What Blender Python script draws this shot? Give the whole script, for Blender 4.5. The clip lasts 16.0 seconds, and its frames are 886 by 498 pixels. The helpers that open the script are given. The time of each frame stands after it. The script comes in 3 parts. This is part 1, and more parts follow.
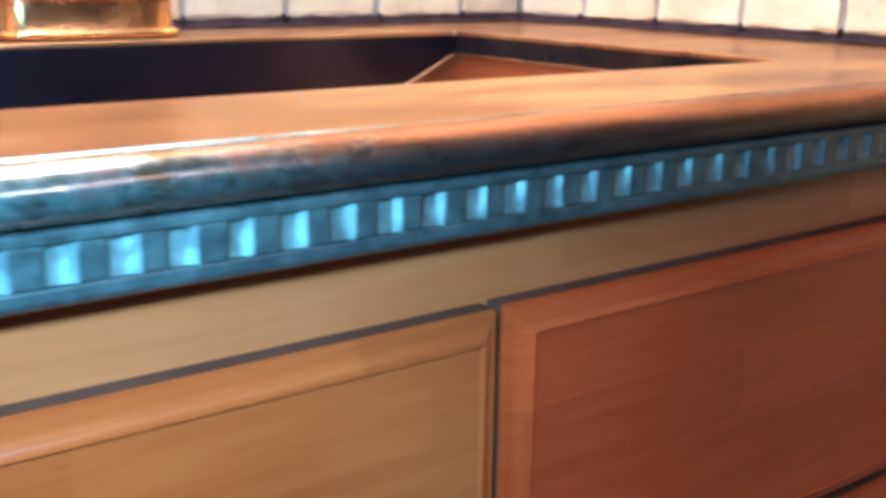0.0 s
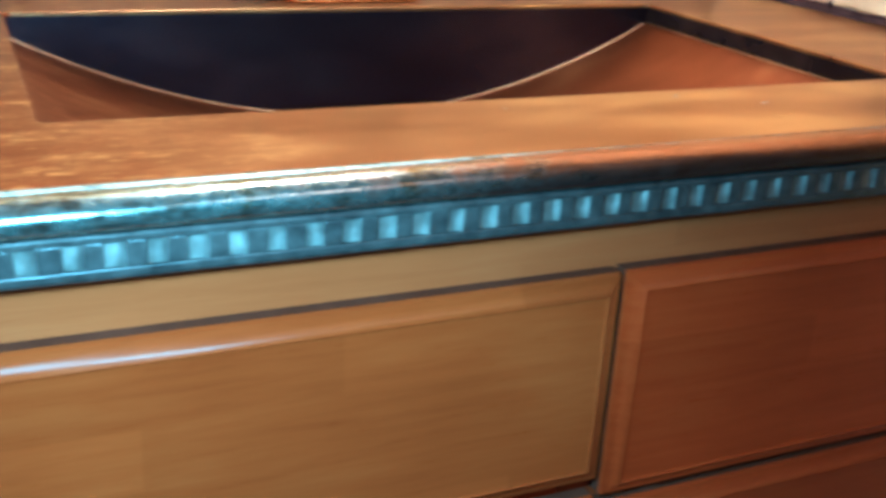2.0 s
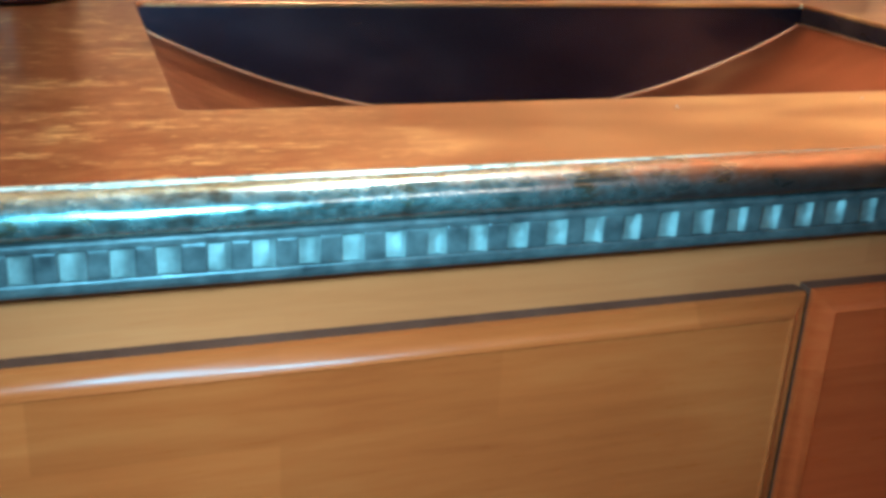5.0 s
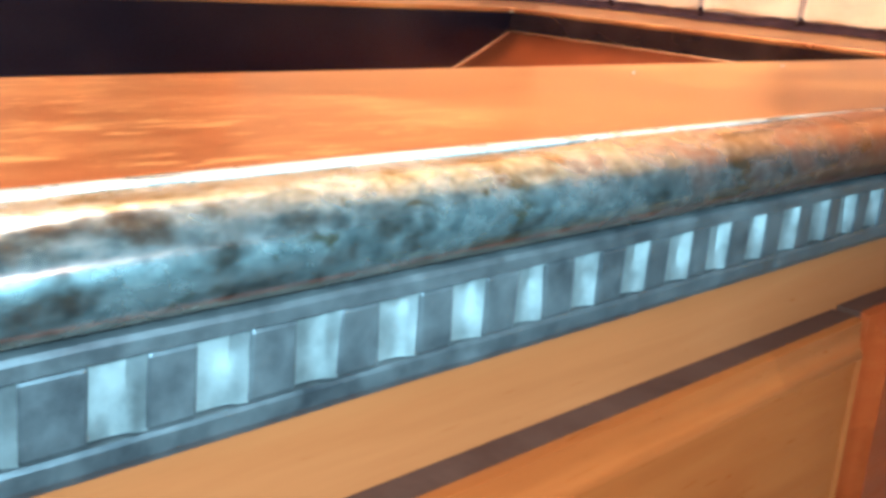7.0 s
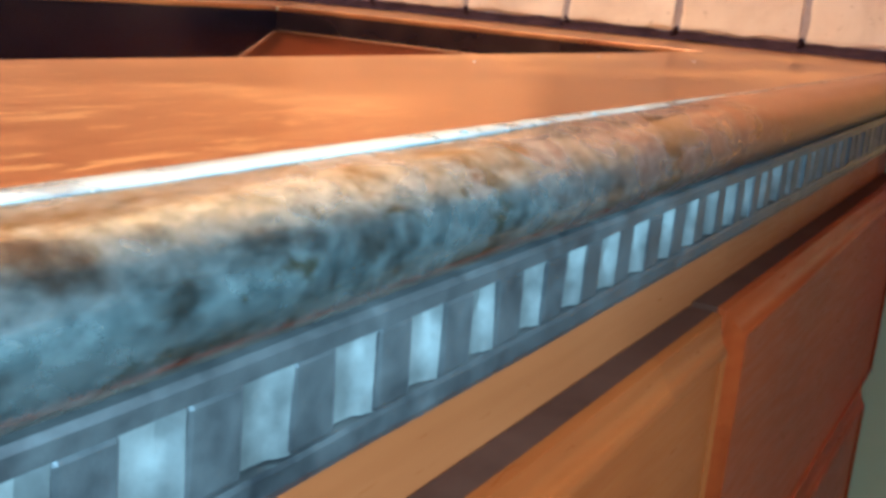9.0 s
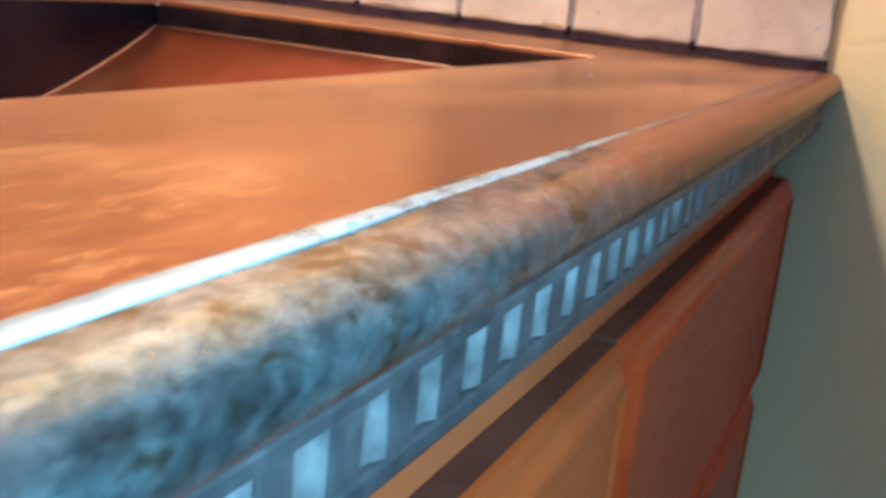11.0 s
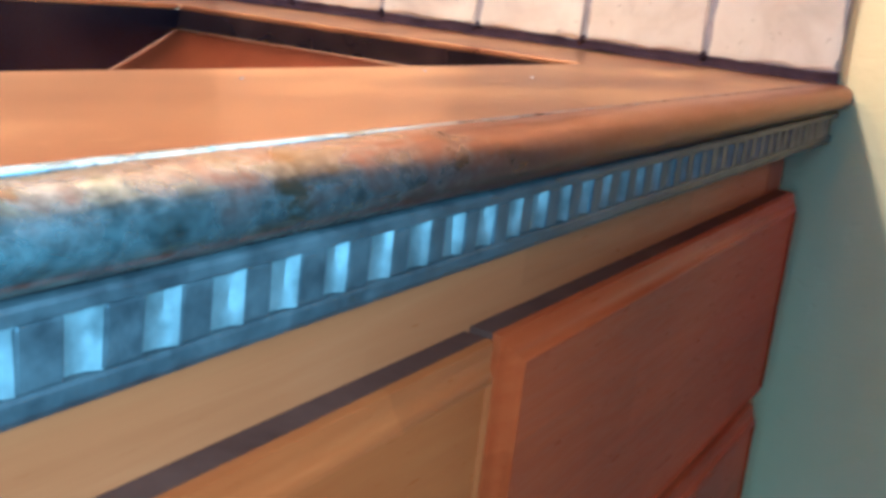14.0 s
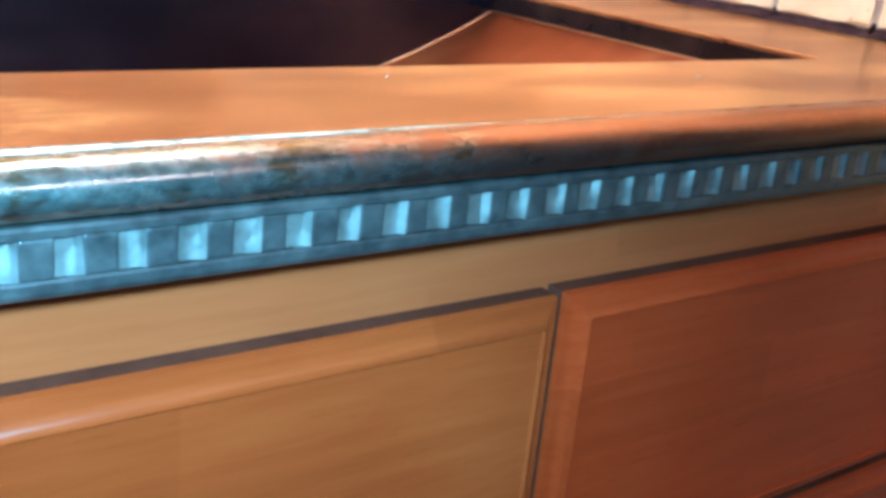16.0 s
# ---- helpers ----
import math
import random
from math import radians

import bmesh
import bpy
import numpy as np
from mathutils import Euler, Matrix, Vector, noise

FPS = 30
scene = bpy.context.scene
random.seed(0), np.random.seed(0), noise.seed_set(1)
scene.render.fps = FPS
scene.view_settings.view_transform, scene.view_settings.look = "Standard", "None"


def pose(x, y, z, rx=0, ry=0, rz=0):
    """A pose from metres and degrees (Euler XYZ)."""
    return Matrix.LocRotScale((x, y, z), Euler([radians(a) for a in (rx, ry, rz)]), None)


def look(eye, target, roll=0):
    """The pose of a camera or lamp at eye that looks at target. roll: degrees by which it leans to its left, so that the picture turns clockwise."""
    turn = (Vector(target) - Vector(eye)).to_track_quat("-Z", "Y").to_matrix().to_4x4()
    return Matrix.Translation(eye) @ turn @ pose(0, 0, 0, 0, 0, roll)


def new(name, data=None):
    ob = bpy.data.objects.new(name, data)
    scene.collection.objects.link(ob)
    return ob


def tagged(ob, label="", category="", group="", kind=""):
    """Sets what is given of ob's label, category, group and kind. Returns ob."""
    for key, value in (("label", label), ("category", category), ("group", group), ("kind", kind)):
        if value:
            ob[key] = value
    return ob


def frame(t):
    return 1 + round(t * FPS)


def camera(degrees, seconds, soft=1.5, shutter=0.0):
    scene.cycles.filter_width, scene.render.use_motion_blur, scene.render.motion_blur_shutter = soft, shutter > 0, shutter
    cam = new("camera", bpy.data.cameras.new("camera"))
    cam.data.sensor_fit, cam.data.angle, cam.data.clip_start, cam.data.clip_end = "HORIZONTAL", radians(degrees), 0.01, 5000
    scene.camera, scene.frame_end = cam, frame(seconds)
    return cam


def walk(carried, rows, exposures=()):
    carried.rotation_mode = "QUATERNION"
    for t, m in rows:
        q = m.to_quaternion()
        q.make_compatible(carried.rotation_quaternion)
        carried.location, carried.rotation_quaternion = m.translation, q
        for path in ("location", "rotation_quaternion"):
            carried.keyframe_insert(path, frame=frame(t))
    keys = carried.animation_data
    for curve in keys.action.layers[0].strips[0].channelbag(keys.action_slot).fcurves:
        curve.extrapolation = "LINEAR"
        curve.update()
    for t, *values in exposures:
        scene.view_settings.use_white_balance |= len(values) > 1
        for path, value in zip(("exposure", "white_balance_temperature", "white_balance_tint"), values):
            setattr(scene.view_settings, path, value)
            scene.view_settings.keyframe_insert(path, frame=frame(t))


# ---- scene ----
cam = camera(45.27, 16.0, soft=3.8, shutter=0.5)
PATH = [
    # seconds, eye, target, roll
    (0, (-0.2341, -0.3024, 0.9536), (0.1076, 0.1664, 0.8003), 0.67),
    (0.5, (-0.2765, -0.3519, 0.9883), (0.0301, 0.1348, 0.8175), 1.50),
    (1, (-0.2862, -0.3962, 1.0066), (0.0049, 0.0877, 0.8037), 1.90),
    (1.5, (-0.3005, -0.4285, 1.0394), (-0.0179, 0.0531, 0.8200), 4.05),
    (2, (-0.3170, -0.4624, 1.0562), (-0.0795, 0.0427, 0.8359), 3.40),
    (2.5, (-0.3271, -0.4686, 1.0600), (-0.1497, 0.0591, 0.8360), 3.39),
    (3, (-0.3270, -0.4798, 1.0637), (-0.2109, 0.0630, 0.8359), 2.70),
    (3.5, (-0.3267, -0.4825, 1.0645), (-0.2164, 0.0613, 0.8363), 2.59),
    (4, (-0.3240, -0.4830, 1.0636), (-0.2086, 0.0600, 0.8358), 2.70),
    (4.2, (-0.3166, -0.4824, 1.0650), (-0.1894, 0.0581, 0.8377), 2.74),
    (6.3, (-0.3580, -0.1801, 0.9474), (-0.0089, 0.2769, 0.7766), 4.83),
    (6.5, (-0.3549, -0.1586, 0.9424), (0.0258, 0.2755, 0.7794), 5.04),
    (7, (-0.3528, -0.1324, 0.9360), (0.0667, 0.2663, 0.7776), 4.77),
    (7.5, (-0.3427, -0.1168, 0.9326), (0.1010, 0.2549, 0.7746), 4.83),
    (8, (-0.3413, -0.0846, 0.9232), (0.1362, 0.2465, 0.7736), 6.42),
    (8.5, (-0.3390, -0.0768, 0.9226), (0.1627, 0.2214, 0.7835), 6.57),
    (8.7, (-0.3393, -0.0772, 0.9219), (0.1671, 0.2135, 0.7838), 5.79),
    (10.8, (-0.3258, -0.0643, 0.9353), (0.2033, 0.1725, 0.7805), 6.87),
    (11, (-0.3202, -0.0653, 0.9359), (0.2154, 0.1622, 0.7897), 6.16),
    (11.5, (-0.3128, -0.0669, 0.9417), (0.2302, 0.1440, 0.7979), 5.07),
    (12, (-0.3061, -0.0683, 0.9418), (0.2395, 0.1341, 0.7957), 4.39),
    (12.5, (-0.3031, -0.0728, 0.9427), (0.2426, 0.1301, 0.7977), 4.13),
    (13, (-0.3009, -0.0817, 0.9393), (0.2442, 0.1297, 0.8047), 4.59),
    (13.5, (-0.2942, -0.1088, 0.9378), (0.2408, 0.1256, 0.8005), 5.85),
    (14, (-0.2932, -0.1389, 0.9377), (0.2171, 0.1420, 0.7938), 6.61),
    (14.5, (-0.2891, -0.1757, 0.9507), (0.1815, 0.1611, 0.7920), 6.51),
    (15, (-0.2849, -0.2140, 0.9613), (0.1401, 0.1764, 0.7970), 8.01),
    (15.5, (-0.2810, -0.2569, 0.9714), (0.1049, 0.1685, 0.7979), 6.93),
    (16, (-0.2781, -0.2930, 0.9809), (0.0696, 0.1567, 0.7887), 5.86),
]
EXPOSURES = [
    # seconds, stops, kelvin, tint
    (0.0, 0.2, 3500, 5), (0.5, 0.03, 3560, 5), (1.0, 0.02, 3620, 4), (1.5, -0.16, 3700, 3),
    (2.5, -0.45, 3500, -4), (4.0, -0.46, 3480, -4), (6.3, 0.05, 4330, 13),
    (7.5, -0.09, 4450, 23), (8.0, -0.29, 4400, 22), (8.5, -0.52, 4380, 24), (10.8, -0.6, 4050, 21),
    (12.0, -0.6, 3480, 11), (13.0, -0.5, 3480, 11), (14.0, -0.2, 3640, 13), (15.0, -0.33, 3720, 9), (16.0, -0.02, 3700, 8),
]
walk(cam, [(t, look(eye, target, roll)) for t, eye, target, roll in PATH], EXPOSURES)

# ---- light ----
world = bpy.data.worlds.new("world")
scene.world = world
world.use_nodes = True
sky = world.node_tree.nodes.new("ShaderNodeTexSky")
sky.sky_type, sky.sun_disc = "NISHITA", False
sky.sun_elevation, sky.sun_rotation = radians(40), radians(160)
world.node_tree.links.new(sky.outputs[0], world.node_tree.nodes["Background"].inputs[0])
world.node_tree.nodes["Background"].inputs[1].default_value = 0.08


def area_lamp(name, m, width, height, watts, colour, shape="RECTANGLE"):
    data = bpy.data.lights.new(name, "AREA")
    data.shape, data.size, data.size_y = shape, width, height
    data.energy, data.color = watts, colour
    ob = new(name, data)
    ob.matrix_world = m
    return ob


COOL_FILL = (0.52, 0.86, 1.0)
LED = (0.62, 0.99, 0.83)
WARM = (1.0, 0.74, 0.42)
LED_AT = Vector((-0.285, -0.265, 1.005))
# cool fill from a window added out of view on the left
area_lamp("cool_window_fill", look((-2.08, -0.30, 1.2), (0, -0.30, 1.2)), 0.72, 0.95, 12.5, COOL_FILL)
area_lamp("pendant_glow", look((0.06, 0.425, 1.865), (0.06, 0.425, 0.0)), 0.12, 0.12, 31, WARM, "DISK")
# warm fill for the right-hand fronts, from a ceiling lamp added out of view
area_lamp("warm_fill", look((0.55, -1.88, 2.36), (0.35, -0.4, 0.0)), 0.5, 0.5, 17, (1.0, 0.56, 0.30), "DISK")
# fixed unseen spot lamp, standing in for the cool light carried with the camera
led = bpy.data.lights.new("camera_side_spot", "SPOT")
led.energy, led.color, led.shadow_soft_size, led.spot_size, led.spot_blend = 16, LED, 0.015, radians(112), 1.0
new("camera_side_spot", led).matrix_world = look(LED_AT, (-0.20, 0.0, 0.80))

# ---- materials ----


class Mat:
    """A node material with a Principled shader and short ways to wire it."""

    def __init__(self, name, colour=(0.5, 0.5, 0.5), rough=0.5, metal=0.0, coat=0.0, coat_rough=0.1):
        self.m = bpy.data.materials.new(name)
        self.m.use_nodes = True
        self.t = self.m.node_tree
        self.b = self.t.nodes["Principled BSDF"]
        self.set("Base Color", (*colour, 1)).set("Roughness", rough).set("Metallic", metal)
        self.set("Coat Weight", coat).set("Coat Roughness", coat_rough)

    def set(self, socket, value):
        self.b.inputs[socket].default_value = value
        return self

    def node(self, kind, **inputs):
        n = self.t.nodes.new(kind)
        for key, value in inputs.items():
            sock = n.inputs[key.replace("_", " ")]
            if isinstance(value, bpy.types.NodeSocket):
                self.t.links.new(value, sock)
            else:
                sock.default_value = value
        return n

    def coords(self, scale=(1, 1, 1), space="Object", turn=(0, 0, 0)):
        c = self.node("ShaderNodeTexCoord")
        m = self.node("ShaderNodeMapping", Scale=scale, Rotation=turn)
        self.t.links.new(c.outputs[space], m.inputs["Vector"])
        return m.outputs[0]

    def noise(self, vec, scale=10.0, detail=5.0, rough=0.55, warp=0.0):
        return self.node("ShaderNodeTexNoise", Vector=vec, Scale=scale, Detail=detail, Roughness=rough, Distortion=warp).outputs[0]

    def ramp(self, fac, stops):
        n = self.node("ShaderNodeValToRGB", Fac=fac)
        e = n.color_ramp.elements
        while len(e) < len(stops):
            e.new(0.5)
        for i, (p, c) in enumerate(stops):
            e[i].position = p
            e[i].color = (*c, 1) if len(c) == 3 else c
        return n.outputs[0]

    def grey(self, fac, a, b, lo=0.0, hi=1.0):
        n = self.node("ShaderNodeMapRange")
        self.t.links.new(fac, n.inputs[0])
        for i, v in enumerate((a, b, lo, hi)):
            n.inputs[i + 1].default_value = v
        return n.outputs[0]

    def mix(self, fac, a, b, mode="MIX"):
        n = self.t.nodes.new("ShaderNodeMix")
        n.data_type, n.blend_type = "RGBA", mode
        for sock, value in ((n.inputs[0], fac), (n.inputs[6], a), (n.inputs[7], b)):
            if isinstance(value, bpy.types.NodeSocket):
                self.t.links.new(value, sock)
            else:
                sock.default_value = (*value, 1) if isinstance(value, tuple) and len(value) == 3 else value
        return n.outputs[2]

    def out(self, socket, value):
        self.t.links.new(value, self.b.inputs[socket])
        return self

    def bump(self, height, strength=0.2, distance=0.001):
        n = self.node("ShaderNodeBump", Height=height, Strength=strength, Distance=distance)
        self.t.links.new(n.outputs[0], self.b.inputs["Normal"])
        return self


def make_copper(name, deep, mid, light, rough=(0.2, 0.42), dents=0.12, flecks=0.55, flakes=0.0, metal=1.0):
    """Rubbed copper sheet: brown and golden flecks drawn out along the counter, kept to its left end to fit the
    camera's low views.
    """
    a = Mat(name, metal=metal)
    vec = a.coords((1.0, 2.4, 2.4))
    cloud = a.noise(vec, 7, 2, 0.5)
    fleck = a.noise(vec, 40, 6, 0.68, 1.0)
    c = a.node("ShaderNodeTexCoord")
    xyz = a.node("ShaderNodeSeparateXYZ", Vector=c.outputs["Object"])
    flecked = a.grey(xyz.outputs[0], -0.30, -0.14, flecks, 0.0)
    both = a.mix(flecked, a.grey(cloud, 0.0, 1.0), a.grey(fleck, 0.34, 0.66))
    col = a.ramp(both, [(0.15, deep), (0.5, mid), (0.88, light)])
    if flakes:
        # the sheet is browner at the left end and sprinkled with bright rubbed flakes
        left = a.grey(xyz.outputs[0], -0.30, -0.10, 0.6, 0.0)
        col = a.mix(left, col, tuple(k * m for k, m in zip(deep, (1.35, 1.15, 0.85))))
        large = a.noise(a.coords((1.0, 2.6, 2.6), turn=(0, 0, 0.1)), 24, 3, 0.5, 0.5)
        tiny = a.noise(a.coords((1.0, 3.6, 3.6), turn=(0, 0, 0.15)), 70, 5, 0.62, 0.6)
        spot = a.mix(0.42, tiny, large)
        amount = a.node("ShaderNodeMath")
        amount.operation = "MULTIPLY"
        a.t.links.new(a.grey(spot, 0.54, 0.60, 0.0, 1.0), amount.inputs[0])
        a.t.links.new(a.grey(xyz.outputs[0], -0.30, -0.12, flakes, 0.0), amount.inputs[1])
        col = a.mix(amount.outputs[0], col, light)
    a.out("Base Color", col)
    a.out("Roughness", a.grey(cloud, 0.1, 0.9, *rough))
    a.set("Specular Tint", (0.82, 0.66, 0.52, 1))
    a.bump(a.noise(a.coords(), 26, 2), dents, 0.0012)
    return a.m


COPPER = make_copper("copper_sheet", (0.19, 0.062, 0.026), (0.36, 0.180, 0.068), (0.72, 0.46, 0.165), (0.25, 0.36), 0.012, 0.62, 0.85, 0.92)
BASIN = make_copper("copper_basin", (0.14, 0.036, 0.014), (0.23, 0.070, 0.025), (0.40, 0.16, 0.052), (0.30, 0.42), 0.03, 0.6)
# basin walls are much darker than the basin floor
DARK_WALL = make_copper("dark_basin_copper", (0.022, 0.021, 0.036), (0.044, 0.037, 0.056), (0.115, 0.085, 0.10), (0.18, 0.30), 0.02, 0.4, metal=0.82)
DARK_SIDE = make_copper("brown_basin_copper", (0.040, 0.026, 0.030), (0.085, 0.055, 0.056), (0.22, 0.14, 0.12), (0.22, 0.34), 0.02, 0.55, metal=0.85)
# seam beads are paler than the sheet, with their glint painted in
BEAD = make_copper("seam_highlight", (0.26, 0.12, 0.06), (0.44, 0.25, 0.13), (0.60, 0.40, 0.22), (0.30, 0.42), 0.03, 0.35)


def make_patina():
    a = Mat("copper_patina_edge", metal=1.0)
    vec = a.coords((1.0, 1.5, 1.5))
    blot = a.noise(vec, 66, 6, 0.6, 0.15)
    cloud = a.noise(a.coords((1.0, 1.5, 1.5), turn=(0.4, 0.2, 0.9)), 84, 5, 0.62, 0.3)
    fine = a.noise(vec, 230, 4, 0.6)
    c = a.node("ShaderNodeTexCoord")
    xyz = a.node("ShaderNodeSeparateXYZ", Vector=c.outputs["Object"])
    brown = a.ramp(fine, [(0.3, (0.13, 0.11, 0.085)), (0.7, (0.22, 0.18, 0.13))])
    pewter = a.ramp(fine, [(0.3, (0.16, 0.18, 0.165)), (0.7, (0.43, 0.45, 0.40))])
    col = a.mix(a.grey(blot, 0.33, 0.49), brown, pewter)
    cluster = a.noise(vec, 17, 2)
    col = a.mix(a.grey(a.mix(0.4, cloud, cluster), 0.545, 0.60, 0.0, 0.85), col, (0.13, 0.100, 0.042))
    # colour turns to copper towards the right, standing in for warm reflections there
    warm_end = a.grey(a.mix(0.3, a.grey(xyz.outputs[0], -0.24, 0.10), a.grey(blot, 0.3, 0.7)), 0.24, 0.58, 0.0, 0.95)
    copper = a.ramp(a.mix(0.5, blot, fine), [(0.3, (0.235, 0.080, 0.030)), (0.7, (0.275, 0.096, 0.037))])
    # shade is put into the colour: bright upper side, duller lower side
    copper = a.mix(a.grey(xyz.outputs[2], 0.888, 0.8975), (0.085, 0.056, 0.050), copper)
    a.out("Base Color", a.mix(warm_end, col, copper))
    a.out("Metallic", a.grey(blot, 0.36, 0.60, 0.90, 0.80))
    a.out("Roughness", a.mix(warm_end, a.grey(blot, 0.35, 0.62, 0.16, 0.30), (0.31, 0.31, 0.31)))
    a.set("Specular Tint", (0.88, 0.70, 0.55, 1))
    a.bump(a.mix(0.4, blot, fine), a.grey(warm_end, 0.0, 1.0, 0.07, 0.02), 0.0006)
    return a.m


PATINA = make_patina()


def make_band(name, dark, light, metal, rough):
    a = Mat(name, metal=metal)
    vec = a.coords()
    flecked = a.noise(vec, 120, 5, 0.65)
    large = a.noise(vec, 22, 3)
    a.out("Base Color", a.ramp(a.mix(0.4, flecked, large), [(0.35, dark), (0.65, light)]))
    a.out("Roughness", a.grey(flecked, 0.3, 0.7, rough - 0.1, rough + 0.12))
    a.bump(flecked, 0.3, 0.0006)
    return a.m


BAND = make_band("patinated_band", (0.032, 0.028, 0.027), (0.120, 0.106, 0.094), 0.28, 0.44)
# notches are paler than the blocks; light caught by their cheeks is partly painted in
NOTCH = make_band("pale_notch", (0.17, 0.154, 0.132), (0.37, 0.338, 0.292), 0.7, 0.46)


def make_seam():
    """Dark copper groove, with a pale glint painted in towards the left end."""
    a = Mat("seam_glint", metal=0.4)
    c = a.node("ShaderNodeTexCoord")
    xyz = a.node("ShaderNodeSeparateXYZ", Vector=c.outputs["Object"])
    spots = a.noise(a.coords(), 90, 4, 0.6)
    ends = a.mix(0.5, a.grey(xyz.outputs[0], -0.22, 0.04, 1.0, 0.0), a.grey(spots, 0.3, 0.7))
    a.out("Base Color", a.ramp(ends, [(0.2, (0.09, 0.05, 0.035)), (0.6, (0.33, 0.38, 0.37)), (0.9, (0.49, 0.54, 0.51))]))
    a.out("Roughness", a.grey(spots, 0.3, 0.7, 0.22, 0.4))
    a.bump(spots, 0.3, 0.0006)
    return a.m


SEAM = make_seam()
CRUST = make_band("verdigris_crust", (0.15, 0.18, 0.17), (0.34, 0.37, 0.34), 0.0, 0.75)


def make_wood(name, dark, mid, light, along="x", seed=0.0):
    a = Mat(name, rough=0.5, coat=0.10, coat_rough=0.30).set("Specular IOR Level", 0.1)
    stretch = (1.5, 14, 22) if along == "x" else (22, 14, 1.5)
    c = a.node("ShaderNodeTexCoord")
    info = a.node("ShaderNodeObjectInfo")
    shift = a.node("ShaderNodeVectorMath")
    shift.operation = "ADD"
    a.t.links.new(c.outputs["Object"], shift.inputs[0])
    a.t.links.new(info.outputs["Random"], shift.inputs[1])
    m = a.node("ShaderNodeMapping", Scale=stretch, Location=(seed, seed, seed))
    a.t.links.new(shift.outputs[0], m.inputs["Vector"])
    grain = a.noise(m.outputs[0], 5, 7, 0.62, 0.9)
    pore = a.noise(m.outputs[0], 26, 3, 0.6)
    tone = a.noise(a.coords(), 4.5, 2)
    fac = a.mix(0.3, grain, pore)
    col = a.ramp(a.mix(0.5, fac, tone), [(0.28, dark), (0.5, mid), (0.72, light)])
    flat = a.node("ShaderNodeSeparateXYZ", Vector=shift.outputs[0])
    plane = a.node("ShaderNodeCombineXYZ", X=flat.outputs[0 if along == "x" else 2], Y=flat.outputs[2 if along == "x" else 0])
    strip = a.node("ShaderNodeTexBrick", Vector=plane.outputs[0], Color1=(0.84, 0.81, 0.78, 1), Color2=(1.05, 1.05, 1.05, 1), Mortar=(0.97, 0.97, 0.97, 1), Scale=1.0)
    for key, value in (("Mortar Size", 0.0), ("Brick Width", 0.21), ("Row Height", 0.036), ("Bias", 0.1)):
        strip.inputs[key].default_value = value
    a.out("Base Color", a.mix(0.8, col, a.mix(1.0, col, strip.outputs[0], "MULTIPLY")))
    a.out("Roughness", a.grey(pore, 0.3, 0.7, 0.27, 0.42))
    a.bump(pore, 0.06, 0.0005)
    return a.m


WOOD = make_wood("honey_wood", (0.24, 0.029, 0.003), (0.36, 0.047, 0.0045), (0.46, 0.080, 0.010))
# paler copies of the same wood, with the cool light on it painted in
WOOD_RAIL_LIT = make_wood("rail_wood_lit", (0.31, 0.077, 0.016), (0.395, 0.108, 0.025), (0.47, 0.148, 0.041), "x", 7.0)
WOOD_LIT = make_wood("honey_wood_lit", (0.235, 0.039, 0.0045), (0.345, 0.067, 0.008), (0.44, 0.106, 0.016), "x", 5.0)
WOOD_UP = make_wood("honey_wood_upright", (0.19, 0.029, 0.005), (0.27, 0.047, 0.008), (0.35, 0.076, 0.016), "z", 3.0)


def make_tile():
    a = Mat("tumbled_tile", rough=0.55)
    c = a.node("ShaderNodeTexCoord")
    info = a.node("ShaderNodeObjectInfo")
    shift = a.node("ShaderNodeVectorMath")
    shift.operation = "ADD"
    scaled = a.node("ShaderNodeVectorMath")
    scaled.operation = "SCALE"
    a.t.links.new(info.outputs["Random"], scaled.inputs[0])
    scaled.inputs["Scale"].default_value = 9.0
    a.t.links.new(c.outputs["Object"], shift.inputs[0])
    a.t.links.new(scaled.outputs[0], shift.inputs[1])
    cloud = a.noise(shift.outputs[0], 16, 5, 0.6, 0.5)
    pit = a.noise(shift.outputs[0], 130, 4, 0.7)
    col = a.ramp(cloud, [(0.3, (0.50, 0.39, 0.26)), (0.5, (0.64, 0.53, 0.37)), (0.7, (0.72, 0.62, 0.45))])
    tone = a.ramp(info.outputs["Random"], [(0.0, (0.88, 0.84, 0.80)), (1.0, (1, 1, 1))])
    holes = a.ramp(pit, [(0.27, (0.5, 0.42, 0.36)), (0.36, (1, 1, 1))])
    a.out("Base Color", a.mix(1.0, a.mix(1.0, col, tone, "MULTIPLY"), holes, "MULTIPLY"))
    a.bump(a.mix(0.5, a.grey(pit, 0.25, 0.4), cloud), 0.35, 0.0012)
    return a.m


TILE = make_tile()


def make_plain(name, dark, light, scale, rough, bump=0.3, distance=0.001, metal=0.0):
    a = Mat(name, rough=rough, metal=metal)
    vec = a.coords()
    n, f = a.noise(vec, scale, 5), a.noise(vec, scale * 7, 4, 0.65)
    a.out("Base Color", a.ramp(a.mix(0.35, n, f), [(0.35, dark), (0.65, light)]))
    a.out("Roughness", a.grey(f, 0.3, 0.7, rough - 0.06, rough + 0.08))
    a.bump(a.mix(0.5, n, f), bump, distance)
    return a.m


